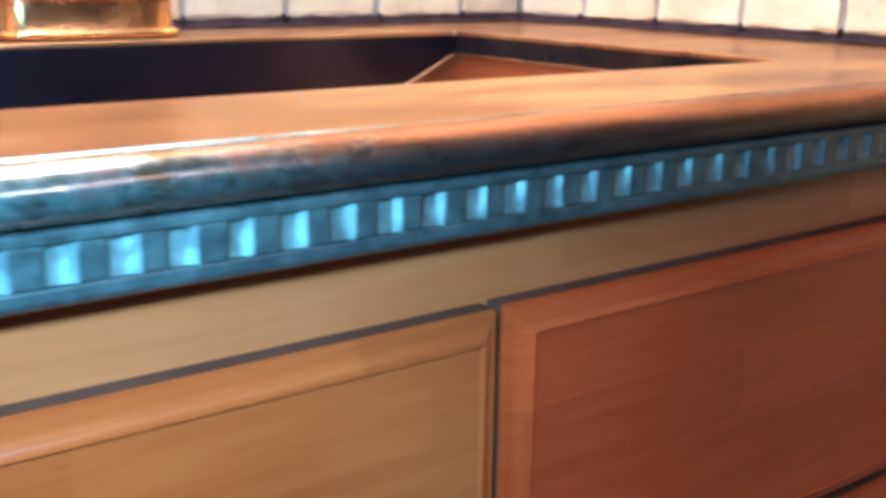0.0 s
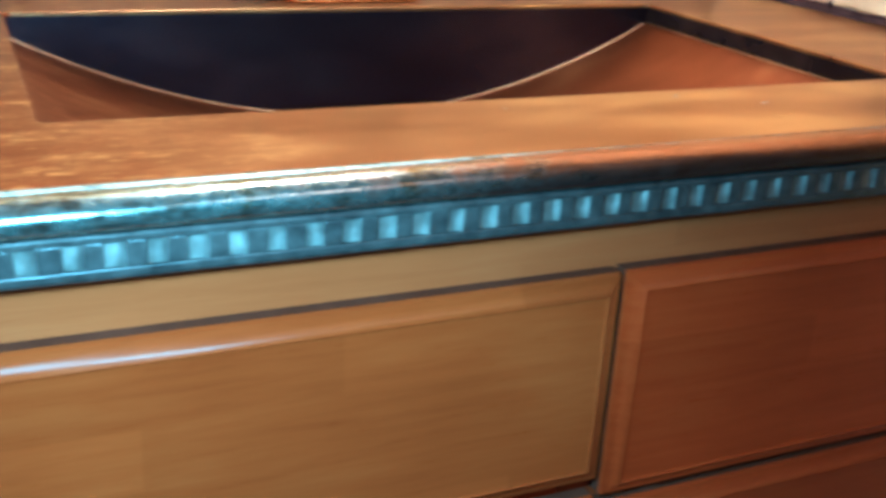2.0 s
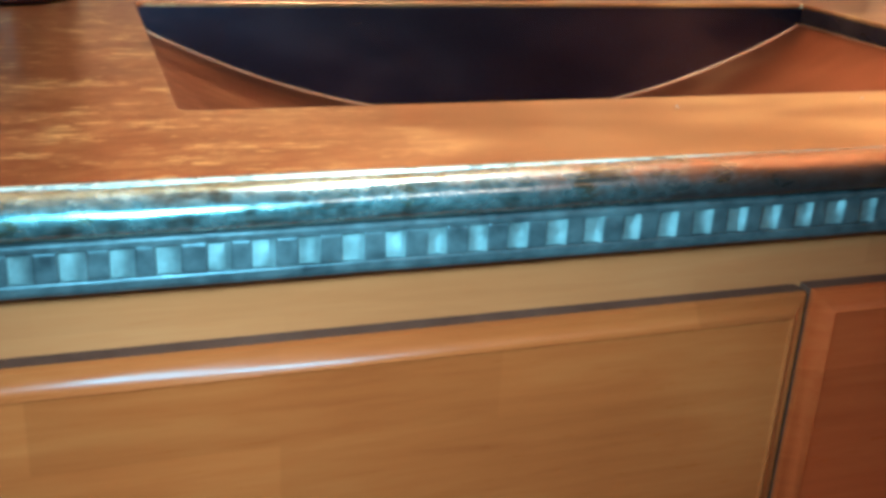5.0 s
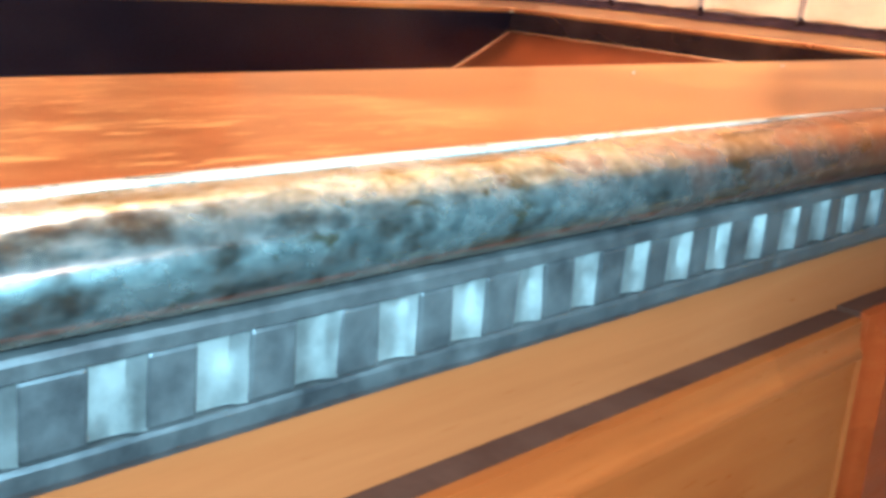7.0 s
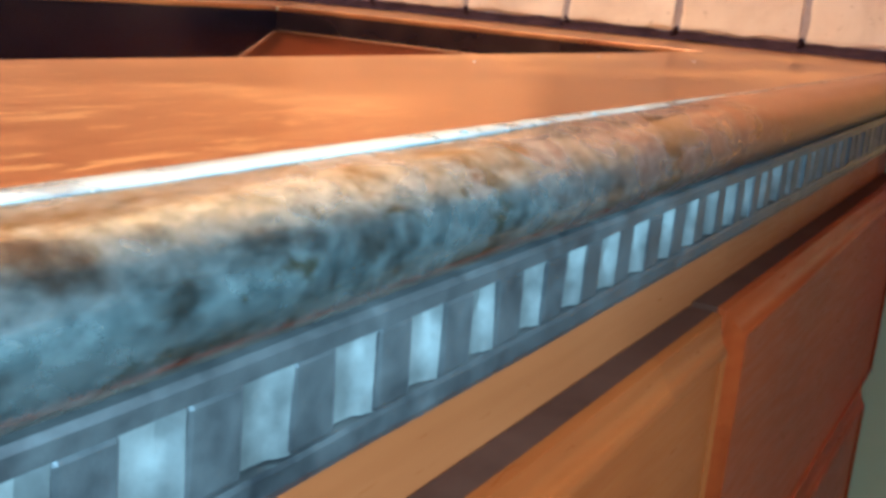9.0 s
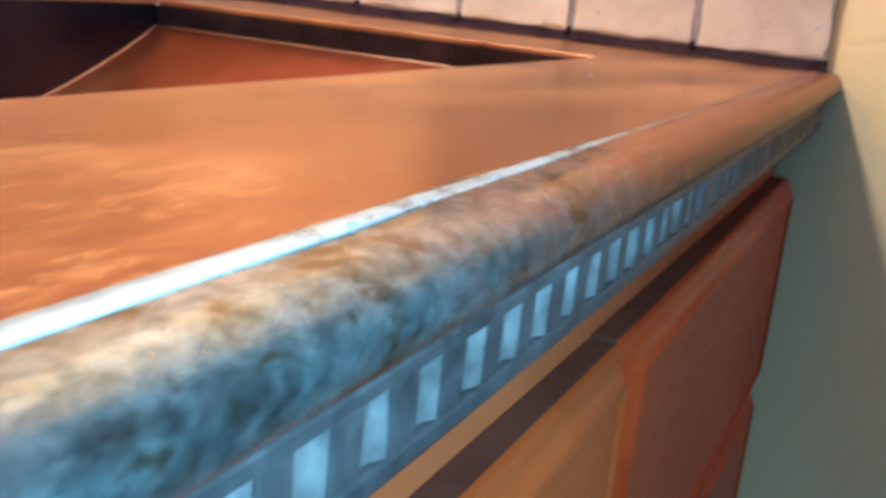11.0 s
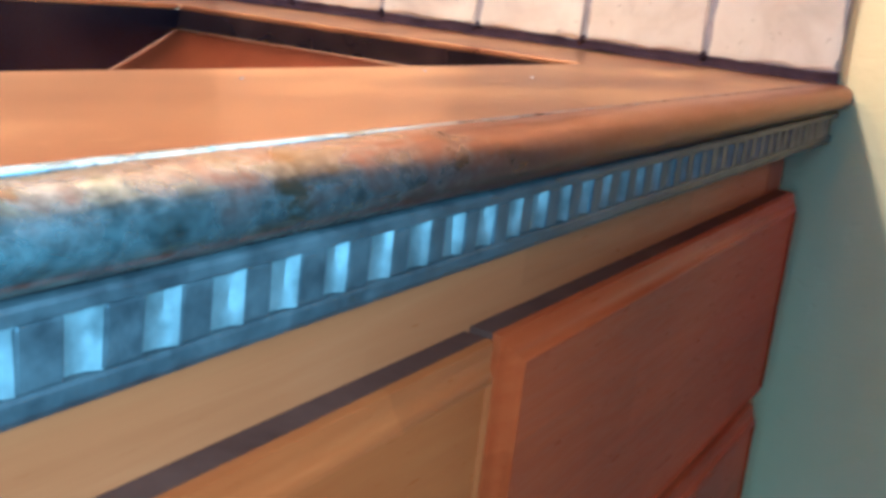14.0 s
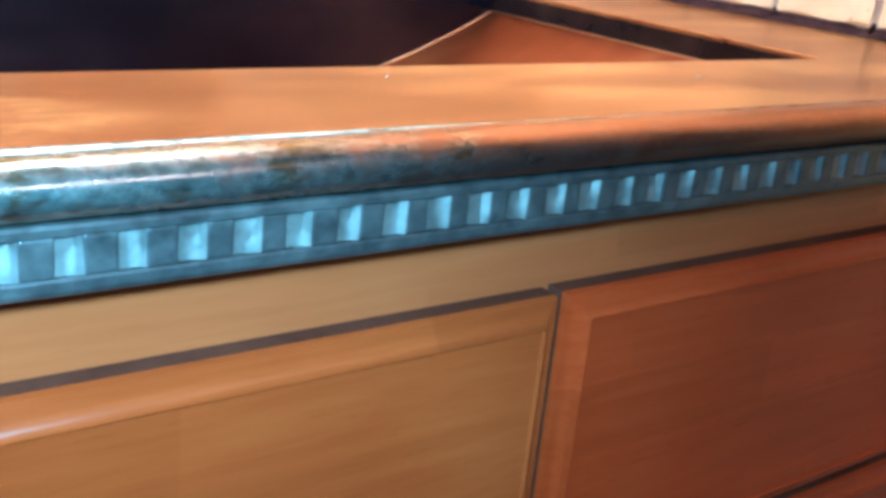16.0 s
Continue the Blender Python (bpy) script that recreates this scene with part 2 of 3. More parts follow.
def make_plaster():
    """Hand-trowelled yellow plaster with small pocks."""
    a = Mat("yellow_plaster", rough=0.7)
    vec = a.coords()
    n = a.noise(vec, 7, 4)
    skip = a.noise(a.coords((1, 0.6, 1.6)), 34, 5, 0.6, 0.7)
    pock = a.ramp(a.noise(vec, 62, 2, 0.4, 0.4), [(0.68, (0, 0, 0)), (0.74, (1, 1, 1))])
    a.out("Base Color", a.ramp(n, [(0.3, (0.87, 0.63, 0.235)), (0.7, (0.91, 0.71, 0.30))]))
    fine = a.noise(vec, 120, 4, 0.6)
    dents = a.mix(0.5, a.mix(0.35, skip, fine), pock, "SUBTRACT")
    a.bump(dents, 0.42, 0.0026)
    return a.m


PLASTER = make_plaster()
GROUT = make_plain("brown_grout", (0.016, 0.007, 0.009), (0.040, 0.020, 0.022), 60, 0.85, 0.6, 0.002)
bpy.data.materials["brown_grout"].node_tree.nodes["Principled BSDF"].inputs["Specular IOR Level"].default_value = 0.08
GROUT_LIGHT = make_plain("tile_grout", (0.22, 0.17, 0.15), (0.34, 0.28, 0.24), 60, 0.85, 0.5, 0.002)
FLOOR_MAT = make_plain("stone_floor", (0.09, 0.065, 0.05), (0.15, 0.11, 0.085), 3, 0.4, 0.15)
WHITE = make_plain("white_paint", (0.74, 0.73, 0.70), (0.82, 0.81, 0.78), 5, 0.6, 0.1)
GREY_WALL = make_plain("grey_wall_paint", (0.13, 0.14, 0.16), (0.18, 0.19, 0.21), 5, 0.7, 0.1)
# board colour with the shade of the recesses painted in
SHADE_DARK = make_plain("shaded_board", (0.05, 0.055, 0.06), (0.09, 0.095, 0.10), 8, 0.7)
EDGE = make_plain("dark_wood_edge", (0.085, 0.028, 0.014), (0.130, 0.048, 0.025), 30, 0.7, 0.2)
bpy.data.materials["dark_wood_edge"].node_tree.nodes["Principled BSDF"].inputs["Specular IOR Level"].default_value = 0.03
BRASS = make_plain("polished_brass", (0.62, 0.36, 0.10), (0.80, 0.52, 0.19), 20, 0.2, 0.05, 0.0005, 1.0)
BOX_COPPER = make_plain("polished_copper_box", (0.44, 0.185, 0.055), (0.64, 0.33, 0.11), 7, 0.25, 0.012, 0.0004, 1.0)
GLAZE = make_plain("maroon_glaze", (0.022, 0.006, 0.006), (0.040, 0.010, 0.008), 9, 0.2, 0.03, 0.0006)
CERAMIC = make_plain("white_ceramic", (0.70, 0.66, 0.62), (0.80, 0.77, 0.72), 18, 0.2, 0.03)
IRON = make_plain("dark_bronze", (0.05, 0.035, 0.025), (0.10, 0.07, 0.05), 20, 0.35, 0.05, 0.0005, 1.0)
GLASS = Mat("window_glass", (1, 1, 1), 0.02).set("Transmission Weight", 1.0).m

# ---- mesh helpers ----


def mesh_of(name, bm, material, smooth=False):
    me = bpy.data.meshes.new(name)
    bmesh.ops.recalc_face_normals(bm, faces=bm.faces)
    bm.to_mesh(me)
    bm.free()
    me.materials.append(material)
    if smooth:
        me.shade_smooth()
        me.set_sharp_from_angle(angle=radians(38))
    return me


def part(name, bm, material, parent=None, label="", smooth=False):
    ob = new(name, mesh_of(name, bm, material, smooth))
    if parent:
        ob.parent = parent
    if label:
        ob["label"] = label
    return ob


def box(lo, hi, bevel=0.0, segments=2, bm=None):
    bm = bm or bmesh.new()
    made = bmesh.ops.create_cube(bm, size=1.0)["verts"]
    size = Vector(hi) - Vector(lo)
    for v in made:
        v.co = Vector(lo) + Vector([(v.co[i] + 0.5) * size[i] for i in range(3)])
    if bevel:
        edges = list({e for v in made for e in v.link_edges})
        bmesh.ops.bevel(bm, geom=edges, offset=bevel, segments=segments, affect="EDGES", profile=0.5)
    return bm


def along_x(profile, x0, x1, steps=1, wobble=0.0):
    """A (y, z) outline drawn out from x0 to x1, with slight unevenness."""
    bm = bmesh.new()
    rings = []
    for k in range(steps + 1):
        x = x0 + (x1 - x0) * k / steps
        ring = []
        for i, (y, z) in enumerate(profile):
            dy = wobble * noise.noise((x * 30, i * 0.35, 2.0)) if wobble else 0
            dz = wobble * noise.noise((x * 30, i * 0.35, 7.0)) if wobble else 0
            ring.append(bm.verts.new((x, y + dy, z + dz)))
        rings.append(ring)
    n = len(profile)
    for a, b in zip(rings, rings[1:]):
        for i in range(n):
            bm.faces.new((a[i], a[(i + 1) % n], b[(i + 1) % n], b[i]))
    bm.faces.new(rings[0])
    bm.faces.new(rings[-1])
    return bm


def turned(profile, segments=48, centre=(0, 0, 0)):
    """A (radius, z) outline turned round an upright axis."""
    bm = bmesh.new()
    rings = []
    for r, z in profile:
        ring = []
        for k in range(segments):
            a = 2 * math.pi * k / segments
            ring.append(bm.verts.new((centre[0] + r * math.cos(a), centre[1] + r * math.sin(a), centre[2] + z)))
        rings.append(ring)
    for a, b in zip(rings, rings[1:]):
        for k in range(segments):
            bm.faces.new((a[k], a[(k + 1) % segments], b[(k + 1) % segments], b[k]))
    bm.faces.new(rings[0])
    bm.faces.new(rings[-1])
    return bm


def tube(points, radius, sides=10):
    """A round rod along a line of points."""
    bm = bmesh.new()
    rings = []
    for i, p in enumerate(points):
        p = Vector(p)
        d = (Vector(points[min(i + 1, len(points) - 1)]) - Vector(points[max(i - 1, 0)])).normalized()
        side = d.cross(Vector((0, 0, 1)) if abs(d.z) < 0.9 else Vector((0, 1, 0))).normalized()
        up = side.cross(d)
        rings.append([bm.verts.new(p + radius * (math.cos(2 * math.pi * k / sides) * side + math.sin(2 * math.pi * k / sides) * up)) for k in range(sides)])
    for a, b in zip(rings, rings[1:]):
        for k in range(sides):
            bm.faces.new((a[k], a[(k + 1) % sides], b[(k + 1) % sides], b[k]))
    bm.faces.new(rings[0])
    bm.faces.new(rings[-1])
    return bm


def empty(name, place=(0, 0, 0)):
    ob = new(name)
    ob.location = place
    return ob


# ---- sizes ----
TOP = 0.900                       # counter height
LEFT, RIGHT = -0.4925, 0.5235       # plaster faces of the alcove
BACK = 0.601
TILE_L, TILE_R, TILE_B = -0.4825, 0.5150, 0.591
SINK_X0, SINK_X1, SINK_Y0, SINK_Y1 = -0.2832, 0.3370, 0.1215, 0.4670
SINK_LOW, SINK_SIDE = 0.800, 0.8805
FRAME_Y, FRONT_Y = 0.0225, 0.0045  # face frame, drawer fronts
PITCH = 0.0188                    # from notch to notch
ROOM_X0, ROOM_X1, ROOM_Y0, CEIL = -2.1, 2.0, -2.2, 2.42

# ---- the room ----
floor = tagged(part("floor", box((ROOM_X0 - 0.12, ROOM_Y0 - 0.12, -0.1), (ROOM_X1 + 0.12, BACK + 0.12, 0.0)), FLOOR_MAT),
               "worn brown stone floor of the kitchen", "floor", kind="structure")
ceiling = tagged(part("ceiling", box((ROOM_X0 - 0.12, ROOM_Y0 - 0.12, CEIL), (ROOM_X1 + 0.12, BACK + 0.12, CEIL + 0.1)), WHITE),
                 "plain white painted plaster ceiling", "ceiling", kind="structure")
wall_back = tagged(part("wall_back", box((ROOM_X0, BACK, 0), (ROOM_X1, BACK + 0.12, CEIL)), PLASTER),
                   "yellow plaster wall behind the copper counter", "wall", kind="structure")
wall_right = tagged(part("wall_right", box((RIGHT, -0.26, 0), (RIGHT + 0.12, BACK, CEIL), 0.006), PLASTER),
                    "rough hand-trowelled yellow plaster wall beside the counter", "wall", kind="structure")
wall_left = tagged(part("wall_left", box((LEFT - 0.12, -0.03, 0), (LEFT, BACK, CEIL), 0.006), PLASTER),
                   "yellow plaster wall at the end of the counter", "wall", kind="structure")


def wall_with_opening(name, x, across, hole):
    """A wall 0.12 thick, its inner face at x, with a hole (from, to, bottom, top) through it."""
    bm = bmesh.new()
    a0, a1, z0, z1 = hole
    for lo, hi, b, t in ((across[0], a0, 0, CEIL), (a1, across[1], 0, CEIL), (a0, a1, 0, z0), (a0, a1, z1, CEIL)):
        box((x - 0.12, lo, b), (x, hi, t), bm=bm)
    return tagged(part(name, bm, GREY_WALL), "plain grey painted wall with a window opening", "wall", kind="structure")


WIN_A = (-0.675, 0.075, 0.7, 1.7)
wall_with_opening("wall_west", ROOM_X0, (ROOM_Y0, BACK), WIN_A)
# unseen walls close the room; their grey keeps reflections in the copper dark
tagged(part("wall_east", box((ROOM_X1, ROOM_Y0, 0), (ROOM_X1 + 0.12, BACK, CEIL)), GREY_WALL), "unseen grey wall closing the room, dark for the reflections", "wall", kind="structure")
tagged(part("wall_front", box((ROOM_X0, ROOM_Y0 - 0.12, 0), (ROOM_X1, ROOM_Y0, CEIL)), GREY_WALL), "unseen grey wall closing the room, dark for the reflections", "wall", kind="structure")


def window(name, x, hole):
    a0, a1, z0, z1 = hole
    root = tagged(empty(name), "white framed window, out of view, added for cool light", "window", kind="structure")

    def bar(part_name, lo, hi, b, t, mat=WHITE, thick=0.05, inset=0.05):
        return part(part_name, box((x - inset - thick, lo, b), (x - inset, hi, t), 0.003 if mat is WHITE else 0), mat, root)

    f, mid = 0.05, (a0 + a1) / 2
    bar("window_frame", a0, a0 + f, z0, z1)
    bar("window_frame", a1 - f, a1, z0, z1)
    bar("window_frame", a0 + f, a1 - f, z0, z0 + f)
    bar("window_frame", a0 + f, a1 - f, z1 - f, z1)
    bar("mullion", mid - 0.02, mid + 0.02, z0 + f, z1 - f)
    for lo, hi in ((a0 + f, mid - 0.02), (mid + 0.02, a1 - f)):
        bar("pane", lo, hi, z0 + f, z1 - f, GLASS, 0.004, 0.075).visible_shadow = False


# unseen window, added only to carry the cool fill light
window("added_window", ROOM_X0, WIN_A)

# ---- hanging lamp over the sink ----
lamp = tagged(empty("pendant_lamp", (0.06, 0.425, 1.87)), "small dark bronze hanging lamp over the sink", "lamp")
part("shade", turned([(0.012, 0.14), (0.03, 0.13), (0.085, 0.02), (0.092, 0.0), (0.088, 0.0), (0.081, 0.02), (0.026, 0.122), (0.01, 0.13)]), IRON, lamp, smooth=True)
part("cord", tube([(0, 0, 0.13), (0, 0, 0.3), (0, 0, 0.545)], 0.003), IRON, lamp)
part("ceiling_rose", turned([(0.045, 0.549), (0.045, 0.535), (0.015, 0.525), (0.004, 0.52)]), IRON, lamp, smooth=True)

# unseen mount that goes with the warm fill light
added_ceiling_lamp = tagged(empty("added_ceiling_lamp", (0.55, -1.88, CEIL)), "round white ceiling lamp, out of view, added for warm fill", "lamp")
part("mount", turned([(0.26, -0.0004), (0.26, -0.03), (0.25, -0.034), (0.02, -0.034)], 48), WHITE, added_ceiling_lamp, smooth=True)

# ---- copper counter ----
counter = tagged(empty("copper_countertop", (0, 0, 0)), "copper-clad countertop with a built-in sink and patinated rounded edge", "countertop")


def ring_top():
    """The flat sheet with the sink cut out, its rim slightly rolled down."""
    bm = bmesh.new()
    x0, x1, y0, y1 = TILE_L - 0.008, TILE_R + 0.006, 0.0100, TILE_B + 0.006
    outer = [(x0, y0), (x1, y0), (x1, y1), (x0, y1)]
    a, b, c, d = SINK_X0, SINK_X1, SINK_Y0, SINK_Y1

    def rounded(grow, r=0.006, n=5):
        pts = []
        for cx, cy, start in ((b - r, c + r, -90), (b - r, d - r, 0), (a + r, d - r, 90), (a + r, c + r, 180)):
            for k in range(n + 1):
                t = radians(start + 90 * k / n)
                pts.append((cx + (r + grow) * math.cos(t), cy + (r + grow) * math.sin(t)))
        return pts

    levels = [(0.0040, 0.0), (0.0012, 0.0), (0.0007, -0.0001), (0.0003, -0.0004), (0.0001, -0.0010), (0.0, -0.004)]
    loops = []
    for grow, dz in levels:
        loops.append([bm.verts.new((x, y, TOP + dz)) for x, y in rounded(grow)])
    for p, q in zip(loops, loops[1:]):
        for i in range(len(p)):
            j = (i + 1) % len(p)
            bm.faces.new((p[i], p[j], q[j], q[i]))
    ov = [bm.verts.new((x, y, TOP)) for x, y in outer]
    lp = loops[0]
    n = len(lp) // 4
    # corner k of the loop spans lp[k*n:(k+1)*n]; outer corners in the same order: front right, back right, back left, front left
    order = [ov[1], ov[2], ov[3], ov[0]]
    for k in range(4):
        for i in range(k * n, (k + 1) * n - 1):
            bm.faces.new((lp[i], lp[i + 1], order[k]))
        bm.faces.new((lp[(k + 1) * n - 1], lp[((k + 1) * n) % len(lp)], order[(k + 1) % 4], order[k]))
    return bm


part("top", ring_top(), COPPER, counter, "brown and gold mottled copper sheet", smooth=True)


def arc_z(x):
    mid, half = (SINK_X0 + SINK_X1) / 2, (SINK_X1 - SINK_X0) / 2
    return SINK_LOW + (SINK_SIDE - SINK_LOW) * ((x - mid) / half) ** 2


E = 0.0004
SX = [SINK_X0 + E + (SINK_X1 - SINK_X0 - 2 * E) * k / 56 for k in range(57)]
SY = [SINK_Y0 + E + (SINK_Y1 - SINK_Y0 - 2 * E) * k / 10 for k in range(11)]


def basin_floor():
    """A floor that hangs between the ends like a hammock."""
    bm = bmesh.new()
    grid = [[bm.verts.new((x, y, arc_z(x))) for y in SY] for x in SX]
    for i in range(len(SX) - 1):
        for j in range(len(SY) - 1):
            bm.faces.new((grid[i][j], grid[i + 1][j], grid[i + 1][j + 1], grid[i][j + 1]))
    return bm


def basin_wall(line):
    """An upright copper wall from the rim down to the floor, along a line of (x, y)."""
    bm = bmesh.new()
    low = [bm.verts.new((x, y, arc_z(x))) for x, y in line]
    rim = [bm.verts.new((x, y, TOP - 0.0035)) for x, y in line]
    for i in range(len(line) - 1):
        bm.faces.new((low[i], low[i + 1], rim[i + 1], rim[i]))
    return bm


sink = part("sink_basin", basin_floor(), BASIN, counter, "brown copper trough sink with a curved floor", smooth=True)
for line, metal in (([(x, SY[-1]) for x in SX], DARK_WALL), ([(x, SY[0]) for x in SX], DARK_WALL), ([(SX[0], y) for y in SY], DARK_SIDE), ([(SX[-1], y) for y in SY], DARK_SIDE)):
    part("basin_wall", basin_wall(line), metal, sink, "nearly black copper")
arc_line = [(SINK_X0 + 0.002 + (SINK_X1 - SINK_X0 - 0.004) * k / 48, 0, 0) for k in range(49)]
for y in (SINK_Y1 - 0.001, SINK_Y0 + 0.001):
    part("seam_bead", tube([(x, y, arc_z(x) + 0.0005) for x, _, _ in arc_line], 0.0011), BEAD, sink, "copper seam bead with its glint painted in", smooth=True)
for x in (SINK_X0 + 0.001, SINK_X1 - 0.001):
    part("seam_bead", tube([(x, SINK_Y0 + 0.003 + (SINK_Y1 - SINK_Y0 - 0.006) * k / 8, SINK_SIDE) for k in range(9)], 0.0009), BEAD, sink, smooth=True)
part("drain", turned([(0.042, 0.003), (0.040, 0.0045), (0.030, 0.003), (0.022, 0.0005), (0.010, 0.0)], 40,
                     ((SINK_X0 + SINK_X1) / 2, 0.33, SINK_LOW + 0.0006)), IRON, sink, smooth=True)

# rolled front edge
nose = [(0.0104, TOP - 0.0016), (0.0098, TOP + 0.0002)]
nose += [(0.0000 - 0.0112 * math.sin(t), TOP - 0.0089 + 0.0091 * math.cos(t)) for t in [math.pi * k / 18 for k in range(0, 18)]]
nose += [(0.004, TOP - 0.0180), (0.0104, TOP - 0.0180)]
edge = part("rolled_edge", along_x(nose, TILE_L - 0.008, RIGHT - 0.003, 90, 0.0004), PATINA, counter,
            "rounded copper edge with blotchy grey and brown patina, underside shade painted in", smooth=True)


def seam_strip():
    """The soldered joint behind the nose: wide at the left end for its painted glint, a narrow dark line at the other.
    """
    bm = bmesh.new()
    rings = []
    for k in range(91):
        x = TILE_L - 0.008 + (RIGHT - 0.004 - TILE_L + 0.008) * k / 90
        t = min(max((x + 0.22) / 0.24, 0.0), 1.0)
        back = 0.0098 - 0.0022 * t + 0.0005 * noise.noise((x * 45, 3.0, 1.0))
        front = 0.0042 + 0.0020 * t + 0.0007 * noise.noise((x * 38, 8.0, 4.0))
        lift = 0.0004 - 0.0002 * t
        section = [(back, 0.0), (back - 0.0004, lift * 0.8), ((back + front) / 2, lift + 0.0001), (front + 0.0004, lift), (front, 0.0001), (front, -0.002), (back, -0.002)]
        rings.append([bm.verts.new((x, y, TOP + 0.0002 + z)) for y, z in section])
    for a, b in zip(rings, rings[1:]):
        for i in range(7):
            bm.faces.new((a[i], a[(i + 1) % 7], b[(i + 1) % 7], b[i]))
    bm.faces.new(rings[0])
    bm.faces.new(rings[-1])
    return bm


part("seam_strip", seam_strip(), SEAM, edge, "soldered joint with a pale glint painted in", smooth=True)

# small pale blobs of solder on the joint
for place, r in (((-0.188, 0.0055, TOP + 0.0006), 0.0009), ((-0.131, 0.0060, TOP + 0.0006), 0.0008)):
    bm = bmesh.new()
    made = bmesh.ops.create_icosphere(bm, subdivisions=2, radius=r)["verts"]
    for v in made:
        v.co = Vector(place) + Vector((v.co.x * 1.3, v.co.y * 0.8, v.co.z * 0.45))
    part("solder_blob", bm, CRUST, edge, "pale solder blob", smooth=True)

# dentil moulding under the edge
moulding = part("dentil_moulding", along_x(
    [(0.0060, TOP - 0.0180), (0.0012, TOP - 0.0180), (0.0004, TOP - 0.0188), (-0.0012, TOP - 0.0191), (-0.0026, TOP - 0.0196), (-0.0032, TOP - 0.0205),
     (-0.0030, TOP - 0.0228), (-0.0020, TOP - 0.0234), (0.0034, TOP - 0.0235), (0.0034, TOP - 0.0362), (-0.0012, TOP - 0.0364), (-0.0016, TOP - 0.0372),
     (-0.0013, TOP - 0.0402), (-0.0004, TOP - 0.0419), (0.0040, TOP - 0.0440), (FRAME_Y, TOP - 0.0460), (FRAME_Y, TOP - 0.0180)],
    TILE_L - 0.006, RIGHT - 0.004, 60, 0.0003), BAND, counter, "dark grey-blue moulding with a row of square notches")
NOTCHES = range(-4, 50)
shift = {2: 0.0014, 3: 0.0017, 4: 0.0017, 5: 0.0013, 7: 0.0014, 8: 0.0007, 9: 0.0008, 10: 0.0008, 11: 0.0004, 23: -0.0004}
notch_x = [PITCH * (i - 22) + shift.get(i, 0.0) + random.uniform(-0.0003, 0.0003) for i in NOTCHES]
half = [random.uniform(0.0041, 0.0050) for _ in NOTCHES]
for k, (xa, xb) in enumerate(zip(notch_x, notch_x[1:])):
    lo, hi = xa + half[k], xb - half[k + 1]
    if lo < TILE_L or hi > RIGHT - 0.005:
        continue
    d = random.uniform(-0.0005, 0.0004)
    bm = box((lo, -0.0016 + d, TOP - 0.0363), (hi, 0.0036, TOP - 0.0234), 0.0009, 2)
    lean = [random.uniform(-0.0004, 0.0004) for _ in range(4)]
    for v in bm.verts:
        v.co.x += lean[(v.co.x > (lo + hi) / 2) + 2 * (v.co.z > TOP - 0.0299)]
    part("dentil_block", bm, BAND, moulding)


def lining(x, h, rnd):
    """The pale inside of one notch: a shallow floor and a slanting cheek, both leaning out at the foot."""
    bm = bmesh.new()
    deep = 0.0034
    rings = []
    for k in range(5):
        t = k / 4
        z = TOP - 0.0361 + 0.0125 * t
        out = 0.0011 * (1 - t) ** 1.4
        turn = x + h - 0.0026 + 0.0006 * t + rnd.uniform(-0.0003, 0.0003)
        line = [(x - h - 0.0002, -0.0006), (x - h + 0.0003, 0.0013 - out), (x - h * 0.3, 0.0014 - out), (turn, 0.0010 - out + rnd.uniform(-0.0002, 0.0002)),
                (turn + 0.0010, -0.0001 - 0.6 * out), (x + h + 0.0002, -0.0014), (x + h + 0.0002, deep), (x - h - 0.0002, deep)]
        rings.append([bm.verts.new((px, py, z)) for px, py in line])
    for a, b in zip(rings, rings[1:]):
        for i in range(8):
            bm.faces.new((a[i], a[(i + 1) % 8], b[(i + 1) % 8], b[i]))
    bm.faces.new(rings[0])
    bm.faces.new(rings[-1])
    return bm


for k, x in enumerate(notch_x):
    if TILE_L + 0.006 < x < RIGHT - 0.02:
        part("notch_lining", lining(x, half[k], random.Random(k)), NOTCH, moulding, smooth=True)

# ---- cabinet ----
CAB_L, CAB_R = -0.4500, 0.494
cabinet = tagged(empty("base_cabinet", (0, 0, 0)), "honey-stained wooden base cabinet with raised panel fronts under the counter", "cabinet")
part("carcass", box((CAB_L + 0.002, FRAME_Y + 0.02, 0.1), (CAB_R - 0.002, BACK - 0.02, 0.79)), SHADE_DARK, cabinet, "inside of the cabinet, shade painted in as a dark colour")
part("stile", box((CAB_L, FRAME_Y, 0.09), (-0.4055, FRAME_Y + 0.02, TOP - 0.046), 0.0008), WOOD_UP, cabinet)
part("stile", box((0.45, FRAME_Y, 0.09), (CAB_R, FRAME_Y + 0.02, TOP - 0.046), 0.0008), WOOD_UP, cabinet)
part("stile", box((0.002, FRAME_Y + 0.0004, 0.09), (0.044, FRAME_Y + 0.02, 0.8205), 0.0008), WOOD_UP, cabinet)
part("top_rail", box((-0.4051, FRAME_Y, 0.806), (0.4496, FRAME_Y + 0.02, TOP - 0.046), 0.0008), WOOD_RAIL_LIT, cabinet, "honey wood rail with cool light painted in")
for x0, x1 in ((-0.4051, 0.0016), (0.0444, 0.4496)):
    part("middle_rail", box((x0, FRAME_Y + 0.0006, 0.655), (x1, FRAME_Y + 0.02, 0.695), 0.0008), WOOD, cabinet)
    part("bottom_rail", box((x0, FRAME_Y, 0.09), (x1, FRAME_Y + 0.02, 0.13), 0.0008), WOOD, cabinet)
part("toe_kick", box((CAB_L, FRAME_Y + 0.07, 0.0), (CAB_R, FRAME_Y + 0.09, 0.1)), SHADE_DARK, cabinet, "toe board set back at the floor, shade painted in")


